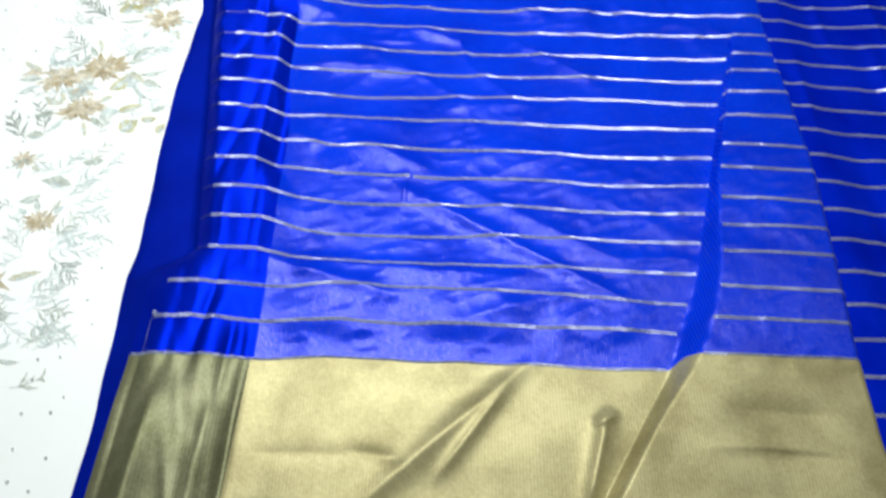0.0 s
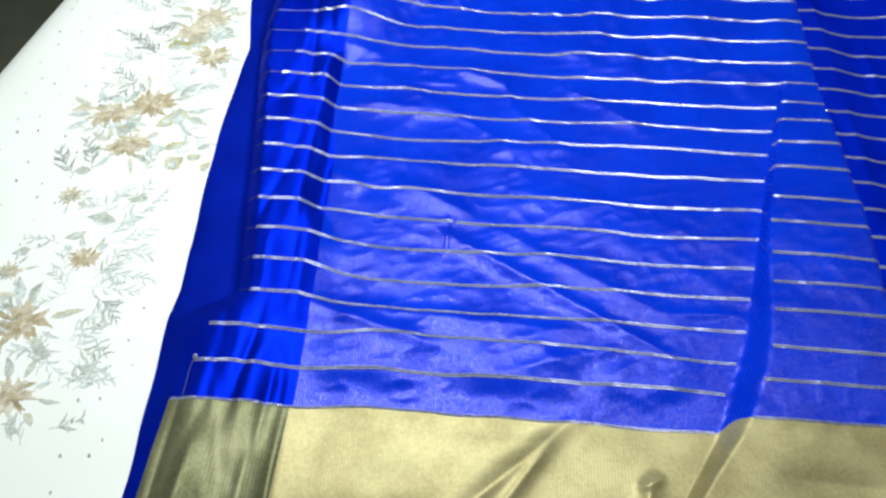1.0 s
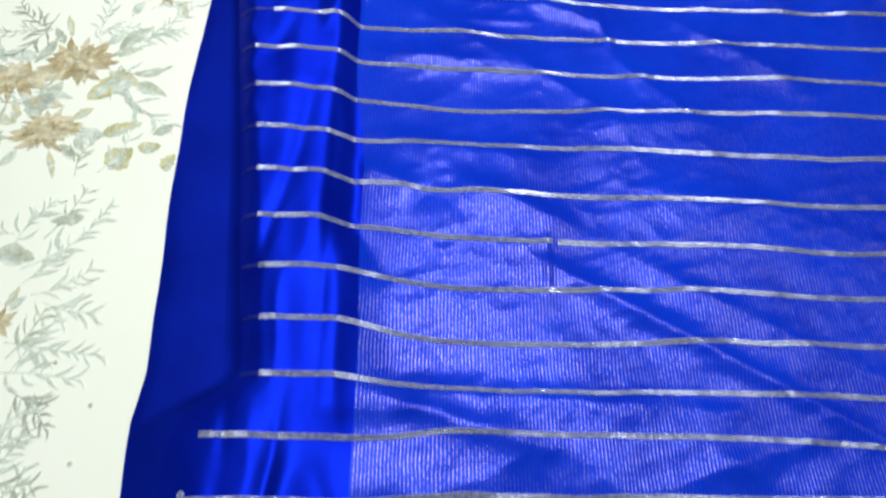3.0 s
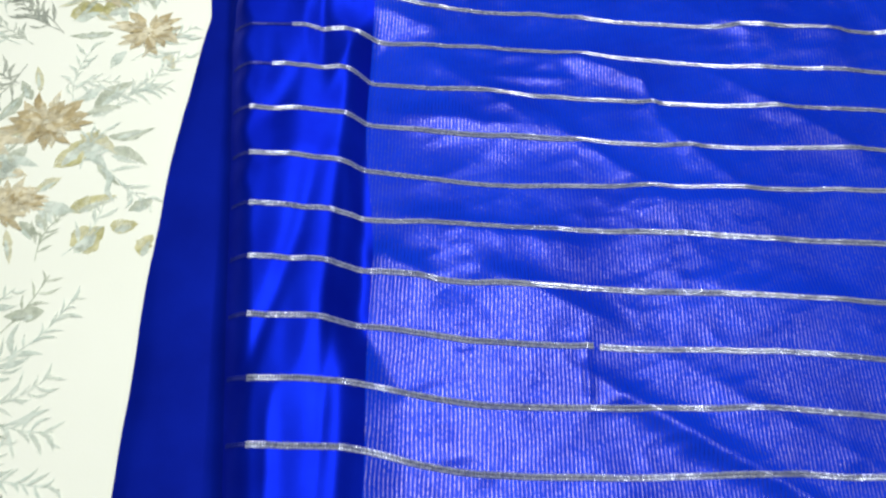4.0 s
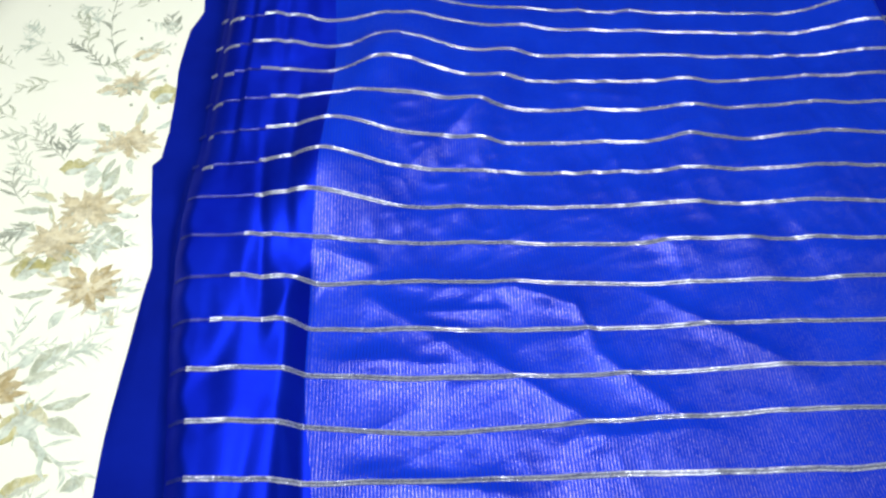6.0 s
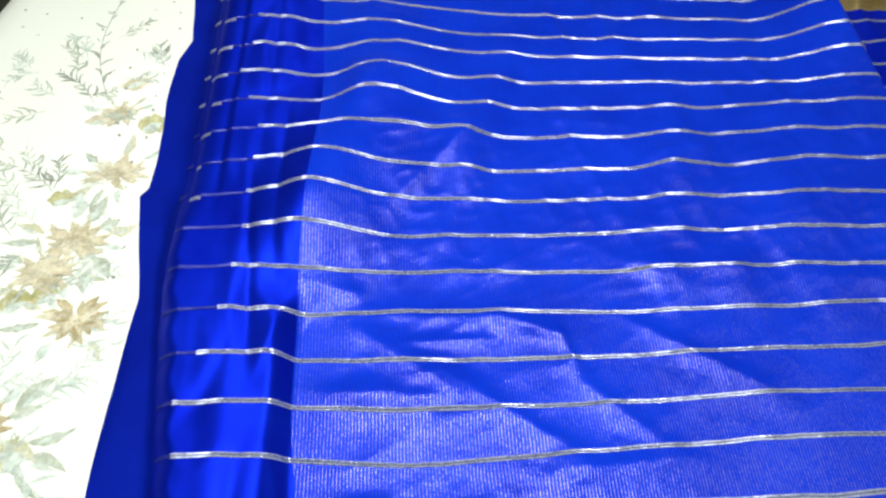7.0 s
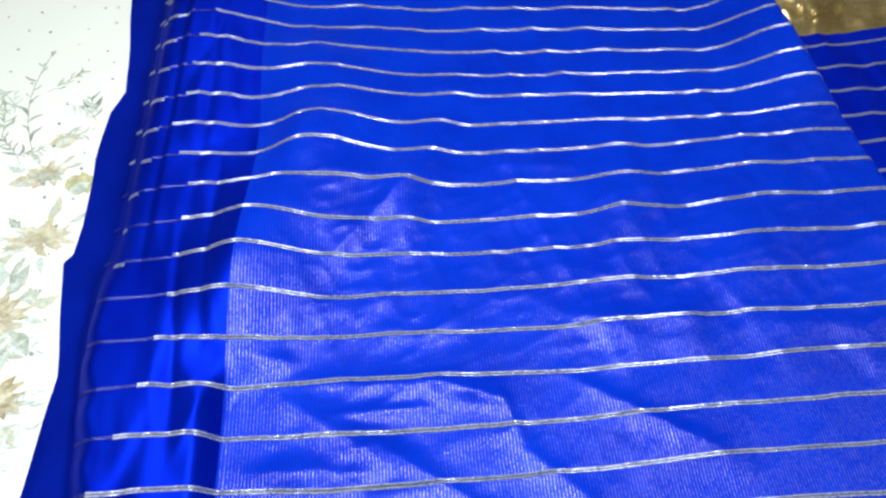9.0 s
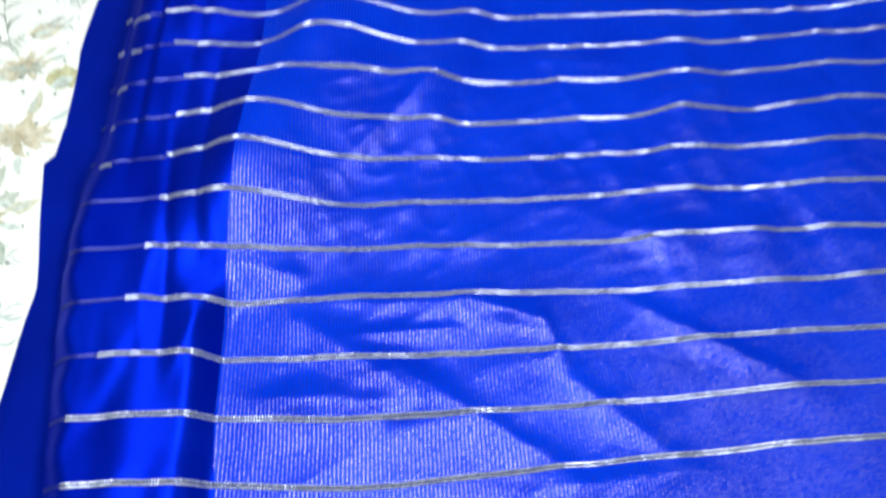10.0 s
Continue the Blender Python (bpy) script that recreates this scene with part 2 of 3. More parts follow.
EDGE_FOLDS = (
    ((0.008, 1.000), (0.004, 0.700), -0.0024, 0.007, 1.0),
    ((0.026, 0.760), (0.028, 0.560), -0.0022, 0.006, 1.0),
    ((-0.002, 0.660), (0.012, 0.480), -0.0026, 0.006, 1.0),
    ((0.022, 0.455), (0.043, 0.520), 0.0017, 0.008, 0.7),
    ((0.036, 0.410), (0.040, 0.130), -0.0016, 0.006, 1.0),
    ((0.017, 0.105), (0.006, -0.010), -0.0032, 0.006, 1.0),
    ((0.042, 0.040), (0.037, -0.040), -0.0032, 0.005, 1.0),
)
BORDER_FOLDS = (
    ((0.350, 0.010), (0.190, -0.132), 0.0060, 0.011, 1.0),
    ((-0.046, 0.010), (-0.058, -0.300), -0.0030, 0.004, 1.0),
    ((0.058, 0.000), (0.050, -0.300), -0.0060, 0.005, 1.0),
    ((0.325, -0.020), (0.265, -0.100), 0.0050, 0.007, 1.0),
    ((0.560, -0.036), (0.650, -0.040), -0.0034, 0.014, 1.0),
    ((0.440, -0.040), (0.418, -0.052), 0.0060, 0.005, 1.0),
    ((0.428, -0.046), (0.404, -0.130), 0.0090, 0.008, 1.0),
    ((0.034, -0.050), (0.022, -0.300), 0.0080, 0.010, 0.9),
    ((-0.022, -0.060), (-0.036, -0.300), 0.0110, 0.015, 0.8),
    ((0.545, -0.075), (0.655, -0.082), -0.0030, 0.014, 1.0),
    ((0.175, -0.085), (0.225, -0.092), -0.0018, 0.007, 1.0),
    ((0.090, -0.090), (0.170, -0.088), -0.0010, 0.008, 1.0),
)
FOLDS = FAR_FOLDS + CRUMPLED_FOLDS + MIDDLE_FOLDS + NEAR_FOLDS + EDGE_FOLDS + BORDER_FOLDS


def height(x, y):
    x, y = np.asarray(x, float), np.asarray(y, float)
    z = -0.0155 - 0.0035 * smooth(0.26, 0.36, y) + 0.0080 * smooth(0.46, 0.80, y) + 0.0 * x
    # thick folded edge
    c = crest(y)
    stack = 0.0165 + 0.002 * smooth(0.3, 0.5, y) - 0.003 * smooth(0.45, 0.65, y) + 0.009 * smooth(0.80, 1.0, y)
    tucked = smooth(0.08, 0.14, y) * (1 - smooth(0.58, 0.66, y))
    foot = -0.090 + np.maximum(crest_line(y) - 0.026 + 0.090, 0) * tucked
    q = np.clip((x - foot) / (c - 0.001 - foot), 0, 1)
    soft = np.clip((x - foot) / (c - foot + 0.004), 0, 1.3)
    soft = np.where(soft < 0.7, soft, soft - (soft - 0.7) ** 2 / 1.2)
    climb = soft * (1 - tucked) + (1.06 - 1.06 * (1 - q) ** 1.7) * tucked
    # between the two creases the satin drops steeply to the seam
    steep = smooth(0.19, 0.27, y) * (1 - smooth(0.49, 0.56, y))
    fall0 = np.minimum(c + 0.045, 0.035) * (1 - steep) + 0.031 * steep
    fall1 = 0.100 * (1 - steep) + 0.058 * steep
    z = z + stack * (1 - smooth(0, 1, (x - fall0) / (fall1 - fall0))) * climb
    z = z + 0.010 * smooth(0.50, 0.58, y) * np.exp(-((x - 0.055) / 0.045) ** 2) * (1 - smooth(0.66, 0.80, y))
    z = z - (0.0035 + 0.009 * smooth(0.49, 0.66, y)) * (1 - climb)
    k = (1 - smooth(0.05, 0.070, x)) * smooth(-0.05, -0.02, x)
    z = z + k * 0.0008 * vnoise(x * 56 + 1.5 * vnoise(y * 5, y * 0 + 3), y * 6)
    z = z + k * 0.0018 * (creased(x * 46 + y * 7, y * 12 - x * 6) - 0.5)
    z = z - k * 0.0016 * np.exp(-(vnoise(x * 30 - y * 3 + 4.3, y * 6) / 0.20) ** 2)
    # steps of the small folds at the far end of the edge
    far = smooth(0.60, 0.68, y)
    z = z - far * 0.003 * (1 - smooth(-0.032, -0.027, x)) - far * 0.003 * (1 - smooth(-0.058, -0.054, x))
    for a, b, high, wide, skew in FOLDS:
        z = z + ridge(x, y, a, b, high, wide, skew)
    # standing pleat and the flap beyond it
    p = pleat(x, y) * smooth(0.56, 0.30, y)
    z = z + 0.022 * p * (1 - 0.5 * smooth(0.55, 0.72, x))
    # raised far right edge
    z = z + 0.030 * smooth(0.58, 0.69, x) * smooth(0.70, 0.95, y)
    z = z + 0.006 * smooth(0.58, 0.69, x)
    rim = 0.737 - 0.018 * smooth(0.35, 0.0, y) - 0.034 * smooth(0.66, 0.92, y)
    z = z - 0.020 * smooth(rim - 0.022, rim, x)
    body = smooth(0.06, 0.11, x)
    z = z + body * smooth(0.45, 0.70, y) * 0.0034 * vnoise(x * 13 - y * 5 + 2, y * 5 + x * 2)
    calm = body * (1 - 0.55 * smooth(0.55, 0.75, y)) * smooth(-0.03, 0.02, y)
    z = z + body * 0.0022 * vnoise(x * 7 + 3, y * 9)
    away = body * smooth(0.42, 0.62, y)
    z = z + 0.0035 * smooth(0.34, 0.50, x) * smooth(0.48, 0.66, y) * (1 - smooth(0.88, 1.0, y))
    z = z + away * 0.0034 * (creased(x * 15 + y * 5 + 1, y * 4 - x * 2) - 0.5)
    z = z + away * 0.0012 * (creased(x * 34 + y * 9 + 6, y * 11) - 0.5)
    z = z + calm * 0.0016 * (creased(x * 6 - y * 4, y * 20 + x * 9) - 0.5)
    z = z + calm * 0.0014 * (creased(x * 9 + y * 3 + 5, y * 26 - x * 13 + 8) - 0.5)
    z = z + calm * 0.0010 * (creased(x * 26 + y * 11, y * 50 - x * 9) - 0.5)
    # gold border
    g = smooth(0.0, -0.05, y)
    edge = g * (1 - smooth(0.04, 0.075, x))
    z = z + edge * (0.0065 * vnoise(x * 21 + 2.3 + y * 2, y * 4) + 0.0030 * (creased(x * 24 + y * 5, y * 5) - 0.5))
    z = z + g * 0.0022 * vnoise(x * 12, y * 16) + g * 0.0040 * smooth(0.50, 0.56, x) * (1 - 0.6 * smooth(0.60, 0.68, x)) * (creased(x * 7 + 2, y * 34) - 0.5)
    # fine crumples of stiff silk
    z = z + body * smooth(0.0, 0.03, y) * 0.0009 * (creased(x * 42 + y * 18, y * 60 - x * 22) - 0.5)
    low = BED + 0.003
    return np.where(z < low + 0.004, low + 0.004 * np.exp(np.minimum(z - low - 0.004, 0) / 0.004), z)


DRIFT_X = (0.17, 0.35, 0.47, 0.58)      # columns; each row: millimetres at one stripe after another
DRIFT = (
    (7.4, 6.2, 6.9, -5.5, -12.4, -10.2, -8.9, -7.5, 0, -5.5, -5, -3.1, 4, 3.5, 0.3, 0.7, -4.4, 0.5, 3.8, 3.8, 9.6, 0),
    (7.8, 7.9, 6.5, -3.4, -5.4, -4.4, -5.6, -6.4, -0.2, 2.1, -0.6, -0.4, 0.7, 1.5, 3.4, 2.4, -0.9, 3, 3.9, 4.5, 8, 0),
    (5.5, 7.2, 0.4, -4.9, -6.3, -9.5, -9.4, -6.9, 2.8, 10.3, 6.9, 5.2, 4.9, 7.1, 6.5, 4.1, 2.6, 5.5, 4, 5.3, 6.2, 0),
    (5.5, 7.2, 0.4, -3.6, -2.7, -3, -2.6, 0, 5.9, 9, 7.1, 8.2, 10.5, 9.1, 11.3, 12.7, 16.3, 17, 14.5, 5.9, 4.7, 0),
)
FLAP_DRIFT = (-3.6, -3.6, -6.6, -0.4, -4.1, -4.9, 2.4, 0.8, 15.6, 21.0, 22.0, 16.0, 16.0)


def drift(x, v, flap):
    """How far the weave is drawn along y, on the panel and on the flap beyond the pleat."""
    at = 0.004 + PITCH * np.arange(len(DRIFT[0]))
    row = [np.interp(v, at, r) for r in DRIFT]
    d = row[0]
    for i in range(3):
        d = d + (row[i + 1] - row[i]) * np.clip((x - DRIFT_X[i]) / (DRIFT_X[i + 1] - DRIFT_X[i]), 0, 1)
    beyond = np.interp(v, at[:len(FLAP_DRIFT)], FLAP_DRIFT)
    return 0.001 * (d * (1 - flap) * smooth(0.05, 0.15, x) + beyond * flap)


def sway(x, v):
    """How far the weave is drawn along y."""
    d = drift(x, v, pleat(x, v) * smooth(0.55, 0.45, v))
    d = d + 0.022 * pleat(x, v) * smooth(0.52, 0.0, v)
    d = d + 0.010 * (1 - smooth(0.08, 0.30, x)) * smooth(0.78, 0.95, v)
    return d + 0.0015 * vnoise(x * 8, v * 5 + 9) + 0.0009 * vnoise(x * 21, v * 14 + 4)


def on_cloth(x, v, lift=0.0):
    y = v + sway(x, v)
    return np.stack([x, y, height(x, y) + lift], -1)


def cloth(name, x0, x1, v0, v1, step, material, parent, label, lift=0.0):
    """A piece of the cloth between two lines; x0 and x1 may depend on v."""
    nu = max(3, int(round((np.max(x1(np.array([v0, v1]))) - np.min(x0(np.array([v0, v1])))) / step)))
    nv = max(3, int(round((v1 - v0) / step)))
    a, v = np.meshgrid(np.linspace(0, 1, nu), np.linspace(v0, v1, nv), indexing="ij")
    x = x0(v) + (x1(v) - x0(v)) * a
    p = on_cloth(x, v, lift)
    return mesh_object(name, p.reshape(-1, 3).tolist(), grid_faces(nu, nv), material, parent, label)


def ribbon(name, x0, x1, v, width, parent, lift=0.0005, shape=on_cloth, bright=True):
    """A stripe woven along x at v: two bright cords and a dull ground between them, or all in shade colour if not
    bright.
    """
    nx = max(4, int((x1 - x0) / 0.0025))
    xs = np.linspace(x0, x1, nx)
    offs = np.array([-1, -0.8, -0.5, -0.3, 0.3, 0.5, 0.8, 1]) * width / 2
    rise = np.array([0, 0.8, 0.8, 0.0, 0.0, 0.8, 0.8, 0]) * 0.0006
    x, o = np.meshgrid(xs, offs, indexing="ij")
    p = shape(x, v + o + 0.0005 * vnoise(x * 40, x * 0 + v * 90), lift)
    p[..., 2] += rise[None, :] * (1 + 0.5 * vnoise(x * 300, o * 900))
    ob = mesh_object(name, p.reshape(-1, 3).tolist(), grid_faces(nx, len(offs)), [STRIPE, STRIPE_MID] if bright else [STRIPE_SHADED], parent)
    ob.data.polygons.foreach_set("material_index", ([0, 0, 0, 1, 0, 0, 0] if bright else [0] * 7) * (nx - 1))
    return ob


# ---------------------------------------------------------------- the bed
def sheet_z(x, y):
    return BED + 0.0012 * vnoise(np.asarray(x) * 4, np.asarray(y) * 4)


BED_TURN = math.radians(-11.5)      # the bed stands askew to the cloth
BED_CORNER = (-0.706, -0.925)
BED_SIZE = (1.85, 2.60)


def bed_edge(y):
    return -0.410 + 0.203 * (np.asarray(y) - 0.535)


def bed_cover():
    """The sheet over the mattress, hanging down on all four sides."""
    lines_of = lambda size, n: np.concatenate([[-0.014, -0.012, -0.006], np.linspace(0, size, n), [size + 0.006, size + 0.012, size + 0.014]])
    u, v = lines_of(BED_SIZE[0], 100), lines_of(BED_SIZE[1], 130)
    down = lambda q, size: np.concatenate([[0.455, 0.12, 0.016], 0.016 * (1 - smooth(0, 0.03, np.minimum(q[3:-3], size - q[3:-3]))) ** 2 * 0.6, [0.016, 0.12, 0.455]])
    du, dv = down(u, BED_SIZE[0]), down(v, BED_SIZE[1])
    a, b = np.meshgrid(u, v, indexing="ij")
    drop = np.maximum(du[:, None], dv[None, :])
    c, s = math.cos(BED_TURN), math.sin(BED_TURN)
    x, y = BED_CORNER[0] + a * c - b * s, BED_CORNER[1] + a * s + b * c
    p = np.stack([x, y, sheet_z(x, y) - drop], -1)
    return mesh_object("bedsheet", p.reshape(-1, 3).tolist(), grid_faces(len(u), len(v)), SHEET)


bedsheet = tagged(bed_cover(), "white cotton bedsheet printed with tan flowers and grey-green sprigs", "bedsheet")


# the print on the sheet
def flat_print(name, loops, materials, index, label=""):
    """Flat printed shapes, each a fan of faces round its own middle, lying on the sheet."""
    verts, faces, slots = [], [], []
    for n, loop in enumerate(loops):
        loop = np.array(loop)
        mid = loop.mean(0)
        base = len(verts)
        lift = 0.0003 + 0.00004 * (n % 45)
        for q in [mid, *loop]:
            verts.append((q[0], q[1], float(sheet_z(q[0], q[1])) + lift))
        k = len(loop)
        for i in range(k):
            faces.append((base, base + 1 + i, base + 1 + (i + 1) % k))
            slots.append(index[n])
    ob = mesh_object(name, verts, faces, materials, bedsheet, label, smooth=False)
    ob.data.polygons.foreach_set("material_index", slots)
    return ob


def leaf_loop(x0, y0, x1, y1, width, rng, bend=0.0, n=7):
    """Outline of a pointed leaf from its stalk to its tip, with an uneven edge."""
    a, b = np.array([x0, y0]), np.array([x1, y1])
    d = b - a
    side = np.array([-d[1], d[0]])
    long = np.hypot(*d)
    side = side / long
    up, down = [], []
    for i in range(n + 1):
        s = i / n
        w = width * math.sin(math.pi * s ** 0.8) * (1 + 0.25 * rng.uniform(-1, 1))
        mid = a + d * s + side * bend * long * math.sin(math.pi * s)
        up.append(mid + side * w / 2)
        if 0 < i < n:
            down.append(mid - side * w / 2)
    return up + down[::-1]


def printed_flower(x, y, r, seed, tones=(0, 1), squash=0.8, turn=0.0):
    """A daisy-like bloom: two rings of pointed petals and a small heart."""
    rng = random.Random(seed)
    loops, index = [], []
    n = rng.randint(15, 18)
    for ring, (r0, r1, w) in enumerate(((0.16, 1.0, 0.25), (0.06, 0.60, 0.20))):
        for i in range(n - 6 * ring):
            ang = 2 * math.pi * (i + 0.5 * ring) / (n - 6 * ring) + rng.uniform(-0.13, 0.13) + turn
            far = r * r1 * rng.uniform(0.70, 1.12)
            c, s = math.cos(ang), math.sin(ang) * squash
            if rng.random() < 0.08:
                continue
            lit = rng.random() < (0.55 if s < 0 else 0.20)      # pale petals, most of them in front
            loops.append(leaf_loop(x + c * r * r0, y + s * r * r0, x + c * far, y + s * far, r * w * rng.uniform(0.7, 1.25), rng, rng.uniform(-0.16, 0.16)))
            index.append(tones[1] if lit else tones[0])
            if not lit and rng.random() < 0.75:                 # pale streak down the petal
                loops.append(leaf_loop(x + c * r * 0.12, y + s * r * 0.12, x + c * far * 0.70, y + s * far * 0.70, r * 0.13, rng))
                index.append(1)
    loops.append([(x + 0.13 * r * math.cos(a), y + 0.10 * r * math.sin(a)) for a in np.linspace(0, 2 * math.pi, 9)[:-1]])
    index.append(tones[1])
    return flat_print("printed_flower", loops, [PETAL, PETAL_PALE, OLIVE, LEAF, LEAF_PALE], index)


def printed_leaf(x0, y0, x1, y1, width, seed, material):
    rng = random.Random(seed)
    loops = [leaf_loop(x0, y0, x1, y1, width, rng, rng.uniform(-0.12, 0.12), 10)]
    d = 0.35 * width
    loops.append(leaf_loop(x0 + 0.2 * (x1 - x0), y0 + 0.2 * (y1 - y0) - d, x0 + 0.8 * (x1 - x0), y0 + 0.8 * (y1 - y0) - 0.4 * d, width * 0.45, rng, 0.0, 8))
    return flat_print("printed_leaf", loops, [material, LEAF_PALE], [0, 1])


def printed_sprig(x0, y0, x1, y1, seed, material, dense=9, size=0.022):
    """A bent stem with small narrow leaves on both sides."""
    rng = random.Random(seed)
    a, b = np.array([x0, y0]), np.array([x1, y1])
    d = b - a
    long = np.hypot(*d)
    side = np.array([-d[1], d[0]]) / long
    bend = rng.uniform(-0.12, 0.12)
    at = lambda s: a + d * s + side * bend * long * math.sin(math.pi * s)
    loops = []
    for i in range(6):
        p, q = at(i / 6), at((i + 1.1) / 6)
        loops.append([p + side * 0.0005, q + side * 0.0004, q - side * 0.0004, p - side * 0.0005])
    for i in range(dense):
        s = 0.15 + 0.85 * (i + rng.random() * 0.5) / dense
        p = at(s)
        way = 1 if i % 2 else -1
        ang = math.atan2(d[1], d[0]) + way * rng.uniform(0.4, 0.95)
        far = size * rng.uniform(0.5, 1.1) * (1.15 - 0.5 * s)
        loops.append(leaf_loop(p[0], p[1], p[0] + far * math.cos(ang), p[1] + far * math.sin(ang), far * rng.uniform(0.10, 0.19), rng, rng.uniform(-0.22, 0.22), 5))
    return tagged(flat_print("printed_sprig", loops, [material], [0] * len(loops)), kind="stuff")


FLOWERS = (  # x, y, radius, dark tone, light tone
    (-0.138, 0.512, 0.033, 0, 1), (-0.195, 0.415, 0.037, 0, 1), (-0.208, 0.340, 0.030, 0, 1),
    (-0.175, 0.560, 0.030, 1, 1), (-0.158, 0.594, 0.032, 1, 1), (-0.139, 0.676, 0.032, 1, 1),
    (-0.244, 0.392, 0.034, 1, 0), (-0.204, 0.168, 0.022, 1, 0), (-0.247, 0.082, 0.036, 1, 0),
    (-0.224, 0.000, 0.030, 1, 0), (-0.191, 0.344, 0.016, 1, 1), (-0.251, 0.255, 0.018, 1, 3),
    (-0.284, 0.144, 0.018, 1, 3), (-0.152, 0.758, 0.024, 1, 3),
)
for n, (x, y, r, dark, light) in enumerate(FLOWERS):
    printed_flower(x, y, r, 20 + n, (dark, light), 0.82, 0.4 * n)
    rng = random.Random(70 + n)
    for i in range(9 if r > 0.025 else 4):           # leaves that stand out round the bloom
        a = 0.72 * i + rng.uniform(-0.3, 0.3) + n
        d, far = r * rng.uniform(0.75, 1.0), r * rng.uniform(0.6, 1.1)
        x0, y0 = x + d * math.cos(a), y + 0.8 * d * math.sin(a)
        if x0 + far * math.cos(a) < -0.095:
            printed_leaf(x0, y0, x0 + far * math.cos(a), y0 + far * math.sin(a), far * rng.uniform(0.2, 0.42), 900 + 10 * n + i, (LEAF_PALE, OLIVE_PALE, LEAF)[i % 3])

# printed leaves: stalk, tip, width
GREY_LEAVES = (
    (-0.164, 0.431, -0.137, 0.459, 0.012),
    (-0.147, 0.404, -0.113, 0.415, 0.009),
    (-0.148, 0.393, -0.112, 0.38, 0.009),
    (-0.15, 0.383, -0.128, 0.361, 0.007),
    (-0.185, 0.222, -0.222, 0.226, 0.016),
    (-0.156, 0.26, -0.182, 0.255, 0.01),
    (-0.215, 0.205, -0.238, 0.194, 0.011),
    (-0.102, 0.35, -0.118, 0.34, 0.011),
    (-0.24, 0.296, -0.262, 0.292, 0.013),
    (-0.123, 0.614, -0.14, 0.61, 0.016),
    (-0.27, 0.176, -0.29, 0.168, 0.012),
)
OLIVE_LEAVES = (
    (-0.18, 0.374, -0.154, 0.411, 0.018),
    (-0.16, 0.338, -0.128, 0.353, 0.013),
    (-0.152, 0.31, -0.131, 0.326, 0.024),
    (-0.102, 0.305, -0.096, 0.322, 0.013),
    (-0.205, 0.523, -0.176, 0.535, 0.02),
    (-0.18, 0.53, -0.153, 0.543, 0.018),
    (-0.195, 0.641, -0.164, 0.646, 0.018),
    (-0.13, 0.74, -0.1, 0.752, 0.03),
    (-0.128, 0.328, -0.108, 0.33, 0.014),
)
BEIGE_LEAVES = (
    (-0.166, 0.752, -0.128, 0.77, 0.014),
    (-0.16, 0.8, -0.128, 0.815, 0.018),
    (-0.185, 0.745, -0.155, 0.752, 0.012),
    (-0.27, 0.398, -0.3, 0.392, 0.012),
    (-0.29, 0.11, -0.262, 0.116, 0.012),
    (-0.23, 0.372, -0.196, 0.366, 0.014),
)
for kind, (material, group) in enumerate(zip((LEAF, OLIVE, PETAL_PALE), (GREY_LEAVES, OLIVE_LEAVES, BEIGE_LEAVES))):
    for n, (x0, y0, x1, y1, w) in enumerate(group):
        printed_leaf(x0, y0, x1, y1, w, 100 * kind + n, material)

# printed sprigs: root, tip
PALE_SPRIGS = (
    (-0.155, 0.422, -0.103, 0.49),
    (-0.15, 0.383, -0.102, 0.345),
    (-0.177, 0.425, -0.178, 0.49),
    (-0.194, 0.213, -0.137, 0.274),
    (-0.181, 0.192, -0.14, 0.216),
    (-0.171, 0.187, -0.13, 0.18),
    (-0.19, 0.155, -0.122, 0.147),
    (-0.193, 0.132, -0.13, 0.128),
    (-0.183, 0.055, -0.16, 0.09),
    (-0.18, 0.043, -0.136, 0.033),
    (-0.16, 0.44, -0.11, 0.455),
    (-0.205, 0.23, -0.18, 0.275),
    (-0.165, 0.548, -0.112, 0.56),
    (-0.145, 0.48, -0.1, 0.52),
    (-0.22, 0.06, -0.17, 0.02),
)
DARK_SPRIGS = (
    (-0.209, 0.507, -0.25, 0.54),
    (-0.178, 0.12, -0.145, 0.092),
    (-0.167, 0.777, -0.188, 0.95),
    (-0.18, 0.772, -0.23, 0.822),
    (-0.192, 0.652, -0.228, 0.68),
    (-0.192, 0.656, -0.197, 0.694),
    (-0.258, 0.286, -0.29, 0.325),
    (-0.24, 0.296, -0.262, 0.345),
    (-0.119, 0.835, -0.128, 0.87),
    (-0.205, 0.504, -0.286, 0.552),
    (-0.215, 0.6, -0.235, 0.64),
    (-0.226, 0.45, -0.262, 0.48),
    (-0.2, 0.58, -0.226, 0.56),
    (-0.225, 0.47, -0.25, 0.42),
)
for kind, (material, group) in enumerate(zip((LEAF_PALE, TWIG), (PALE_SPRIGS, DARK_SPRIGS))):
    for n, (x0, y0, x1, y1) in enumerate(group):
        printed_sprig(x0, y0, x1, y1, 300 + 50 * kind + n, material, 11 if n % 3 else 15)

# finer sprigs that fill the band of flowers
rng = random.Random(11)
for i in range(100):
    y = -0.06 + 0.96 * rng.random()
    x = -0.185 + 0.02 * math.sin(6 * y) + rng.uniform(-0.075, 0.075)
    ang, far = rng.uniform(-0.5, 1.4), rng.uniform(0.025, 0.055)
    way = 1 if x > -0.19 else -1
    if x + way * far * math.cos(ang) > -0.122:
        continue
    printed_sprig(x, y, x + way * far * math.cos(ang), y + far * math.sin(ang), 600 + i, (LEAF_PALE, LEAF, LEAF_PALE, TWIG_PALE)[i % 4], 9, 0.019)

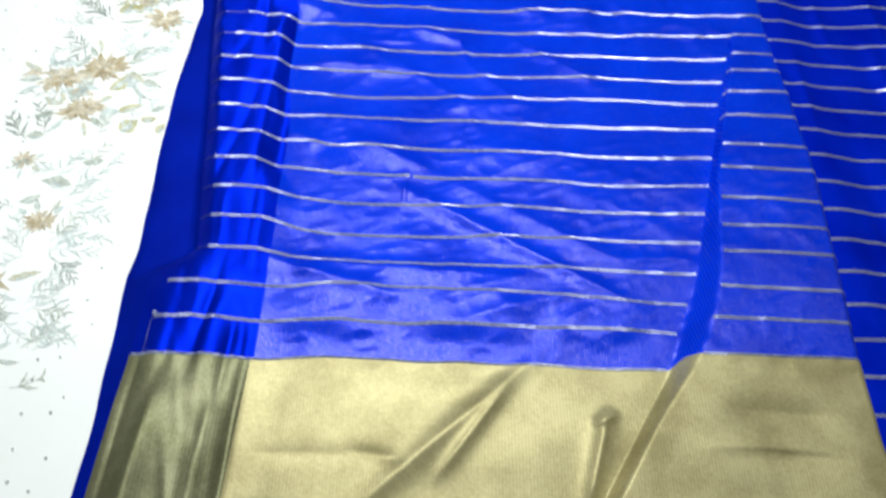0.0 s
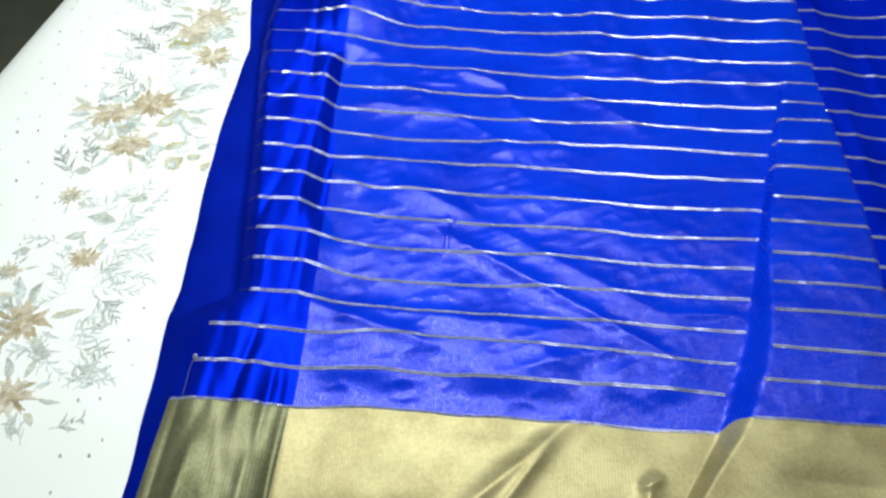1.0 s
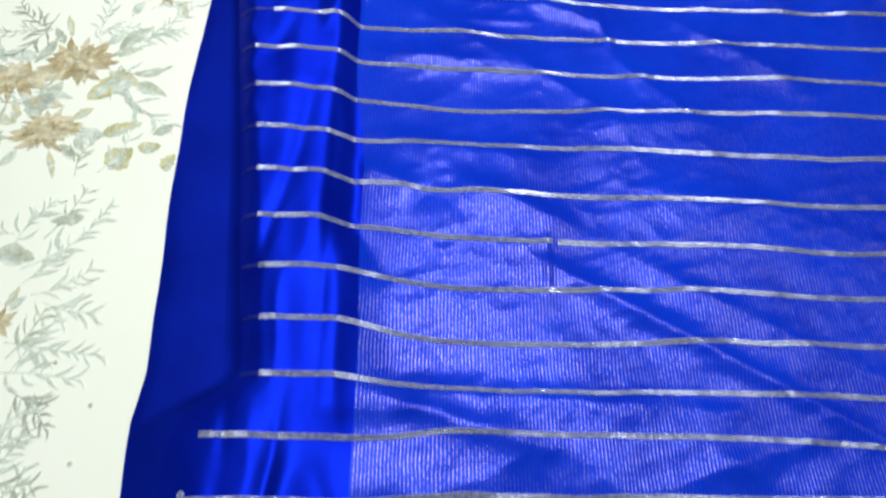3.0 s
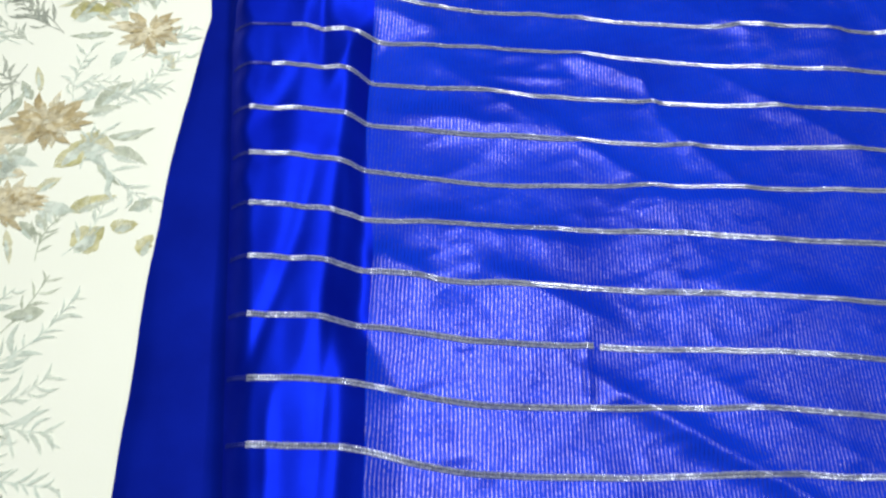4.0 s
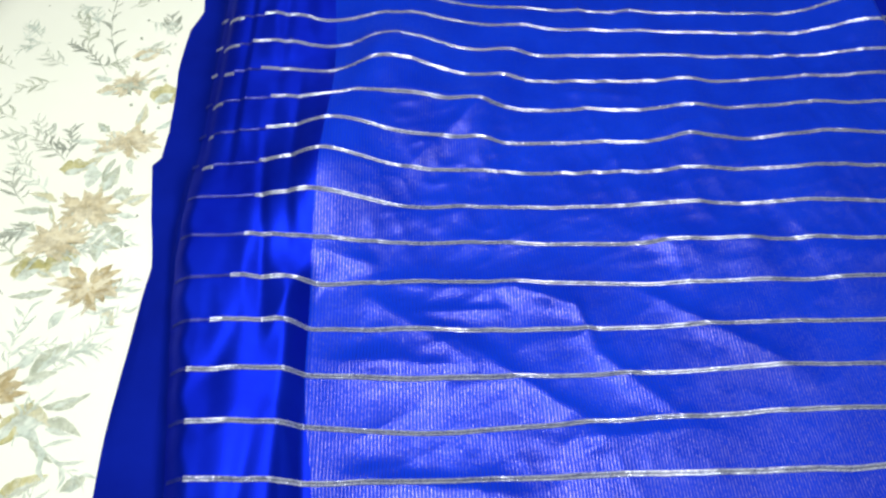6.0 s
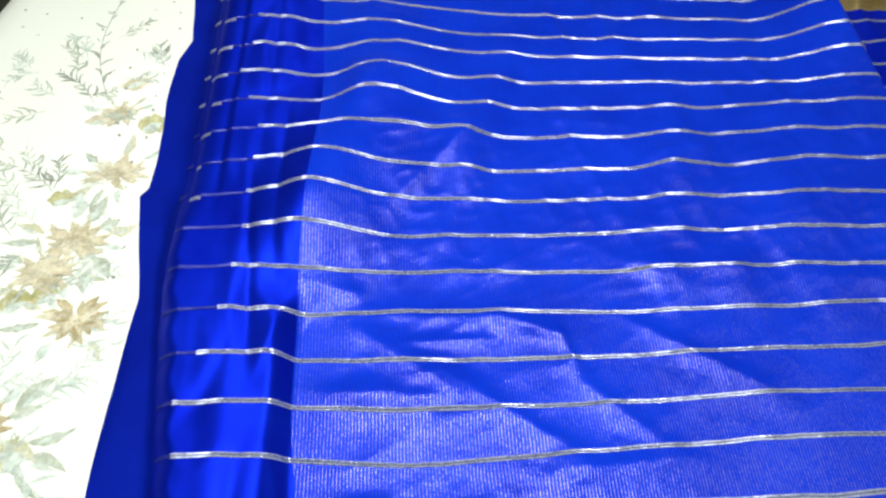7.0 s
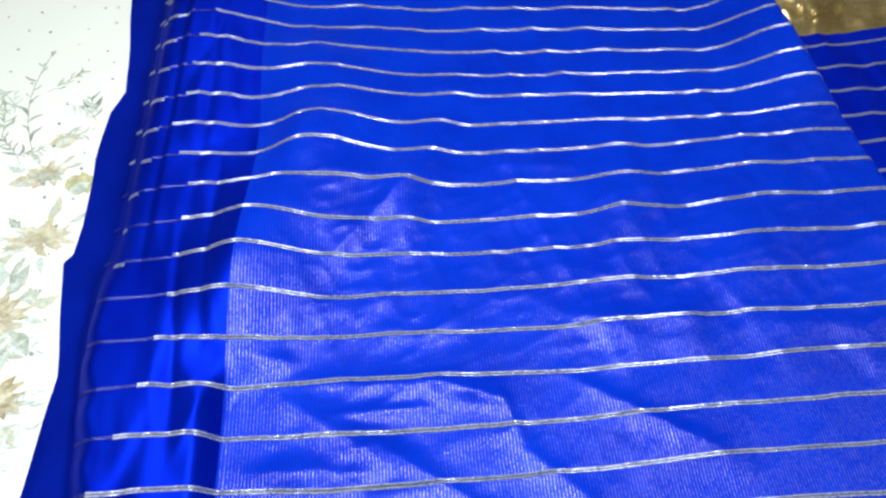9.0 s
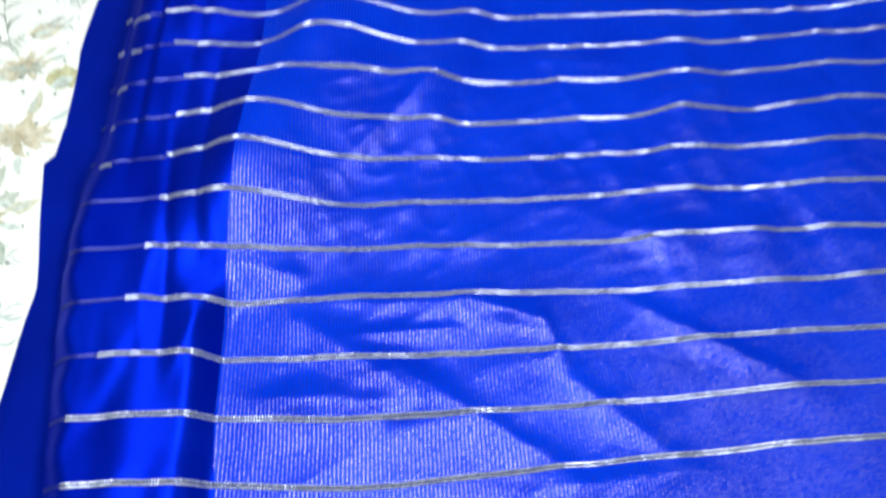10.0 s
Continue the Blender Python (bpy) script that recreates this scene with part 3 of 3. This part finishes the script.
# scattered dots of the print, away from the flowers
rng = random.Random(5)
loops = []
for i in range(44):
    for j in range(9):
        x, y = -0.36 + 0.034 * j + rng.uniform(-0.011, 0.011), -0.30 + 0.034 * i + rng.uniform(-0.011, 0.011)
        band = -0.205 + 0.03 * math.sin(6 * y)
        if y < 0.86 and abs(x - band) < 0.075 and not (y < 0.15 and x > -0.165) or x < float(bed_edge(y)) + 0.03 or x > -0.105:
            continue
        r = rng.uniform(0.0010, 0.0019)
        loops.append([(x + r * math.cos(a), y + r * math.sin(a)) for a in np.linspace(0, 2 * math.pi, 8)[:-1]])
tagged(flat_print("printed_dots", loops, [TWIG], [0] * len(loops)), kind="stuff")

# floor; walls and ceiling are out of view, added to enclose the light
def slab(name, x0, x1, y0, y1, z0, z1, material):
    bm = bmesh.new()
    bmesh.ops.create_cube(bm, size=1, matrix=Matrix.Translation(((x0 + x1) / 2, (y0 + y1) / 2, (z0 + z1) / 2)) @ Matrix.Diagonal((x1 - x0, y1 - y0, z1 - z0, 1)))
    me = bpy.data.meshes.new(name)
    bm.to_mesh(me)
    bm.free()
    me.materials.append(material)
    return tagged(new(name, me), kind="structure")


slab("floor", -2.2, 2.4, -2.2, 2.6, -0.6, -0.5, FLOOR)
slab("ceiling", -2.2, 2.4, -2.2, 2.6, 2.2, 2.3, WALL)
slab("wall_north", -2.2, 2.4, 2.6, 2.7, -0.6, 2.3, WALL)
slab("wall_south", -2.2, 2.4, -2.3, -2.2, -0.6, 2.3, WALL)
slab("wall_west", -2.3, -2.2, -2.3, 2.7, -0.6, 2.3, WALL)
slab("wall_east", 2.4, 2.5, -2.3, 2.7, -0.6, 2.3, WALL)

# ---------------------------------------------------------------- the saree
saree = tagged(new("saree"), "blue silk saree, silver stripes, gold border, spread over the bedsheet", "saree")


def left_rim(v):
    tucked = smooth(0.075, 0.135, v) * (1 - smooth(0.58, 0.66, v))
    plain = -0.058 - 0.008 * smooth(0.3, 0.6, v) - 0.008 * smooth(0.03, -0.2, v)
    return plain + np.maximum(crest_line(v) - 0.020 - plain, 0) * tucked


def right_rim(v):
    return 0.737 - 0.018 * smooth(0.35, 0.0, v) - 0.034 * smooth(0.66, 0.92, v)


RIM = ((-0.30, -84), (-0.13, -82), (-0.05, -82), (0.03, -85), (0.10, -89), (0.135, -86), (0.20, -87), (0.25, -91), (0.35, -94), (0.43, -94),
       (0.48, -91), (0.53, -89), (0.56, -94), (0.60, -101), (0.646, -110), (0.655, -103), (0.69, -101), (0.775, -107), (0.845, -105),
       (0.878, -94), (0.92, -98), (0.995, -110), (1.06, -120), (1.2, -120))


def outer_rim(v):
    at, by = zip(*RIM)
    return 0.001 * np.interp(v, at, by) + 0.0006 * np.sin(v * 61) + 0.0008 * vnoise(v * 14, v * 0)


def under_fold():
    """The plain lowest fold, slanting down on to the sheet, its shade put into the colour."""
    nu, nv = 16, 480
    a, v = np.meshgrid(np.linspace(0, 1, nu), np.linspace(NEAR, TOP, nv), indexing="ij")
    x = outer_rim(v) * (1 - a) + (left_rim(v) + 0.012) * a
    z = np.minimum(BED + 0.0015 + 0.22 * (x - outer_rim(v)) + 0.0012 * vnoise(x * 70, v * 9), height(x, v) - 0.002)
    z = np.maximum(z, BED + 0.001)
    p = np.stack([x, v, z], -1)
    return mesh_object("under_fold", p.reshape(-1, 3).tolist(), grid_faces(nu, nv), SATIN_SHADED, saree, "plain blue lowest fold at the edge, darkened for shade")


cloth("satin_edge", left_rim, seam, 0.004, TOP, 0.003, SATIN, saree, "plain blue satin edge gathered in soft pleats")
cloth("zari_panel", seam, right_rim, 0.004, TOP, 0.0021, ZARI, saree, "blue silk panel woven with fine silver threads")
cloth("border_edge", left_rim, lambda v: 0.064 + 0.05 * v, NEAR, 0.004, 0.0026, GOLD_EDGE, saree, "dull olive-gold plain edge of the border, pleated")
cloth("gold_border", lambda v: 0.064 + 0.05 * v, right_rim, NEAR, 0.004, 0.0022, GOLD, saree, "gold tissue border with creases")
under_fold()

STRIPE_START = (-26, -15, -8, -3, -4, -2, -1, -15, -28, -19, -17, -14, 0)       # from the eleventh on, millimetres
FOLD_DASH = ((-56, -46), (-57, -52), (-59, -48), (-52, -42), (-59, -41), (-58, -41), (-55, -42), (-58, -39), (-63, -29))

for k in range(1, 28):
    v = 0.004 + PITCH * k
    if k < 3:
        left = (-0.041, -0.041, -0.036)[k]
    elif k < 11:
        left = float(crest(np.array(v))) - 0.004
    else:
        left = 0.001 * STRIPE_START[min(k - 11, len(STRIPE_START) - 1)]
    cut = float(wedge(np.array(v)))
    if k == 6:                                     # snagged thread
        ribbon("stripe", left, 0.2180, v, 0.0041, saree)
        ribbon("stripe", 0.2222, cut, v - 0.0008, 0.0041, saree)
    elif v < 0.47:
        ribbon("stripe", left, cut, v, 0.0041, saree)
    else:
        ribbon("stripe", left, float(right_rim(np.array(v))) - 0.007, v, 0.0041, saree)
    if v < 0.47:
        ribbon("stripe", cut + float(wedge_width(np.array(v))) + 0.003, float(right_rim(np.array(v))) - 0.007, v, 0.0041, saree)
    if 3 <= k < 15:                                # in shade colour where it runs down the fold
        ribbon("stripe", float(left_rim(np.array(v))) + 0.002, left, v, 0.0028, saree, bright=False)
    if k >= 15:                                    # on the small folds
        a, b = (0.001 * q for q in FOLD_DASH[min(k - 15, len(FOLD_DASH) - 1)])
        ribbon("stripe", a, b, v - 0.006, 0.0040, saree)
        # faint link, in the same shade colour
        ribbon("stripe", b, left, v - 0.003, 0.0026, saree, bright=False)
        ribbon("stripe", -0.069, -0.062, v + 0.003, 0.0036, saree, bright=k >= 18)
ribbon("selvedge_line", -0.056, float(wedge(np.array(0.004))), 0.004, 0.0028, saree)
ribbon("selvedge_line", float(wedge(np.array(0.004))) + 0.034, 0.712, 0.004, 0.0028, saree)


# lower layer that shows past the far edge
def under(x, v, lift=0.0):
    z = -0.011 - 0.009 * smooth(0.735, 0.800, x) + 0.006 * smooth(0.84, 0.90, x) + 0.003 * (creased(x * 34, v * 7) - 0.5) + 0.003 * vnoise(x * 11, v * 6) + 0.014 * smooth(0.950, 0.985, v) * creased(x * 26 - v * 30, v * 42 + x * 12) + 0.004 * smooth(0.95, 0.98, v) * creased(x * 80, v * 90)
    z = z + 0.010 * smooth(0.955, 0.965, v) * smooth(0.80, 0.74, x) * creased(x * 60 + v * 40, v * 70 - x * 30)
    shear = 0.20 * smooth(0.55, 0.90, v) * (x - 0.72)
    return np.stack([x, v + shear + 0.006 * vnoise(x * 5, v * 3), z + lift], -1)


def under_piece(name, x0, x1, v0, v1, material, label):
    nu, nv = int((x1 - x0) / 0.0035), int((v1 - v0) / 0.0035)
    x, v = np.meshgrid(np.linspace(x0, x1, nu), np.linspace(v0, v1, nv), indexing="ij")
    return mesh_object(name, under(x, v).reshape(-1, 3).tolist(), grid_faces(nu, nv), material, saree, label)


under_piece("lower_layer", 0.66, 1.15, -0.3, 0.955, LOWER, "lower layer of blue striped silk")
under_piece("lower_border", 0.66, 1.15, 0.955, 1.2, GOLD_BRIGHT, "shiny gold border of the lower layer")
for k in range(-6, 23):
    ribbon("stripe", 0.69, 1.12, 0.009 + PITCH * k, 0.0041, saree, shape=under)


# knot and loose thread at the end of the first stripe
def thread(name, points, radius, material, label):
    rings, n = [], 7
    pts = [Vector(p) for p in points]
    for i, p in enumerate(pts):
        d = (pts[min(i + 1, len(pts) - 1)] - pts[max(i - 1, 0)]).normalized()
        e = d.cross(Vector((0.3, 0.1, 1))).normalized()
        f = d.cross(e)
        rings.append([p + radius * (math.cos(2 * math.pi * j / n) * e + math.sin(2 * math.pi * j / n) * f) for j in range(n)])
    faces = [(i * n + j, i * n + (j + 1) % n, (i + 1) * n + (j + 1) % n, (i + 1) * n + j) for i in range(len(pts) - 1) for j in range(n)]
    faces += [tuple(range(n)), tuple(range(len(pts) * n - n, len(pts) * n))]
    return mesh_object(name, [tuple(v) for ring in rings for v in ring], faces, material, saree, label)


def above(x, y, lift):
    return (x, y, float(height(x, y)) + lift)


thread("loose_thread", [above(-0.0415 - 0.004 * s - 0.001 * math.sin(6 * s), 0.049 - 0.046 * s, 0.0010) for s in np.linspace(0, 1, 14)], 0.00022, STRIPE_MID, "fine silver loose thread")
thread("knot", [above(-0.0410 + 0.0022 * math.cos(a) * (1 - a / 30), 0.0490 + 0.0018 * math.sin(a), 0.0015 + 0.0001 * a) for a in np.linspace(0, 14, 40)], 0.0006, STRIPE, "small silver knot")
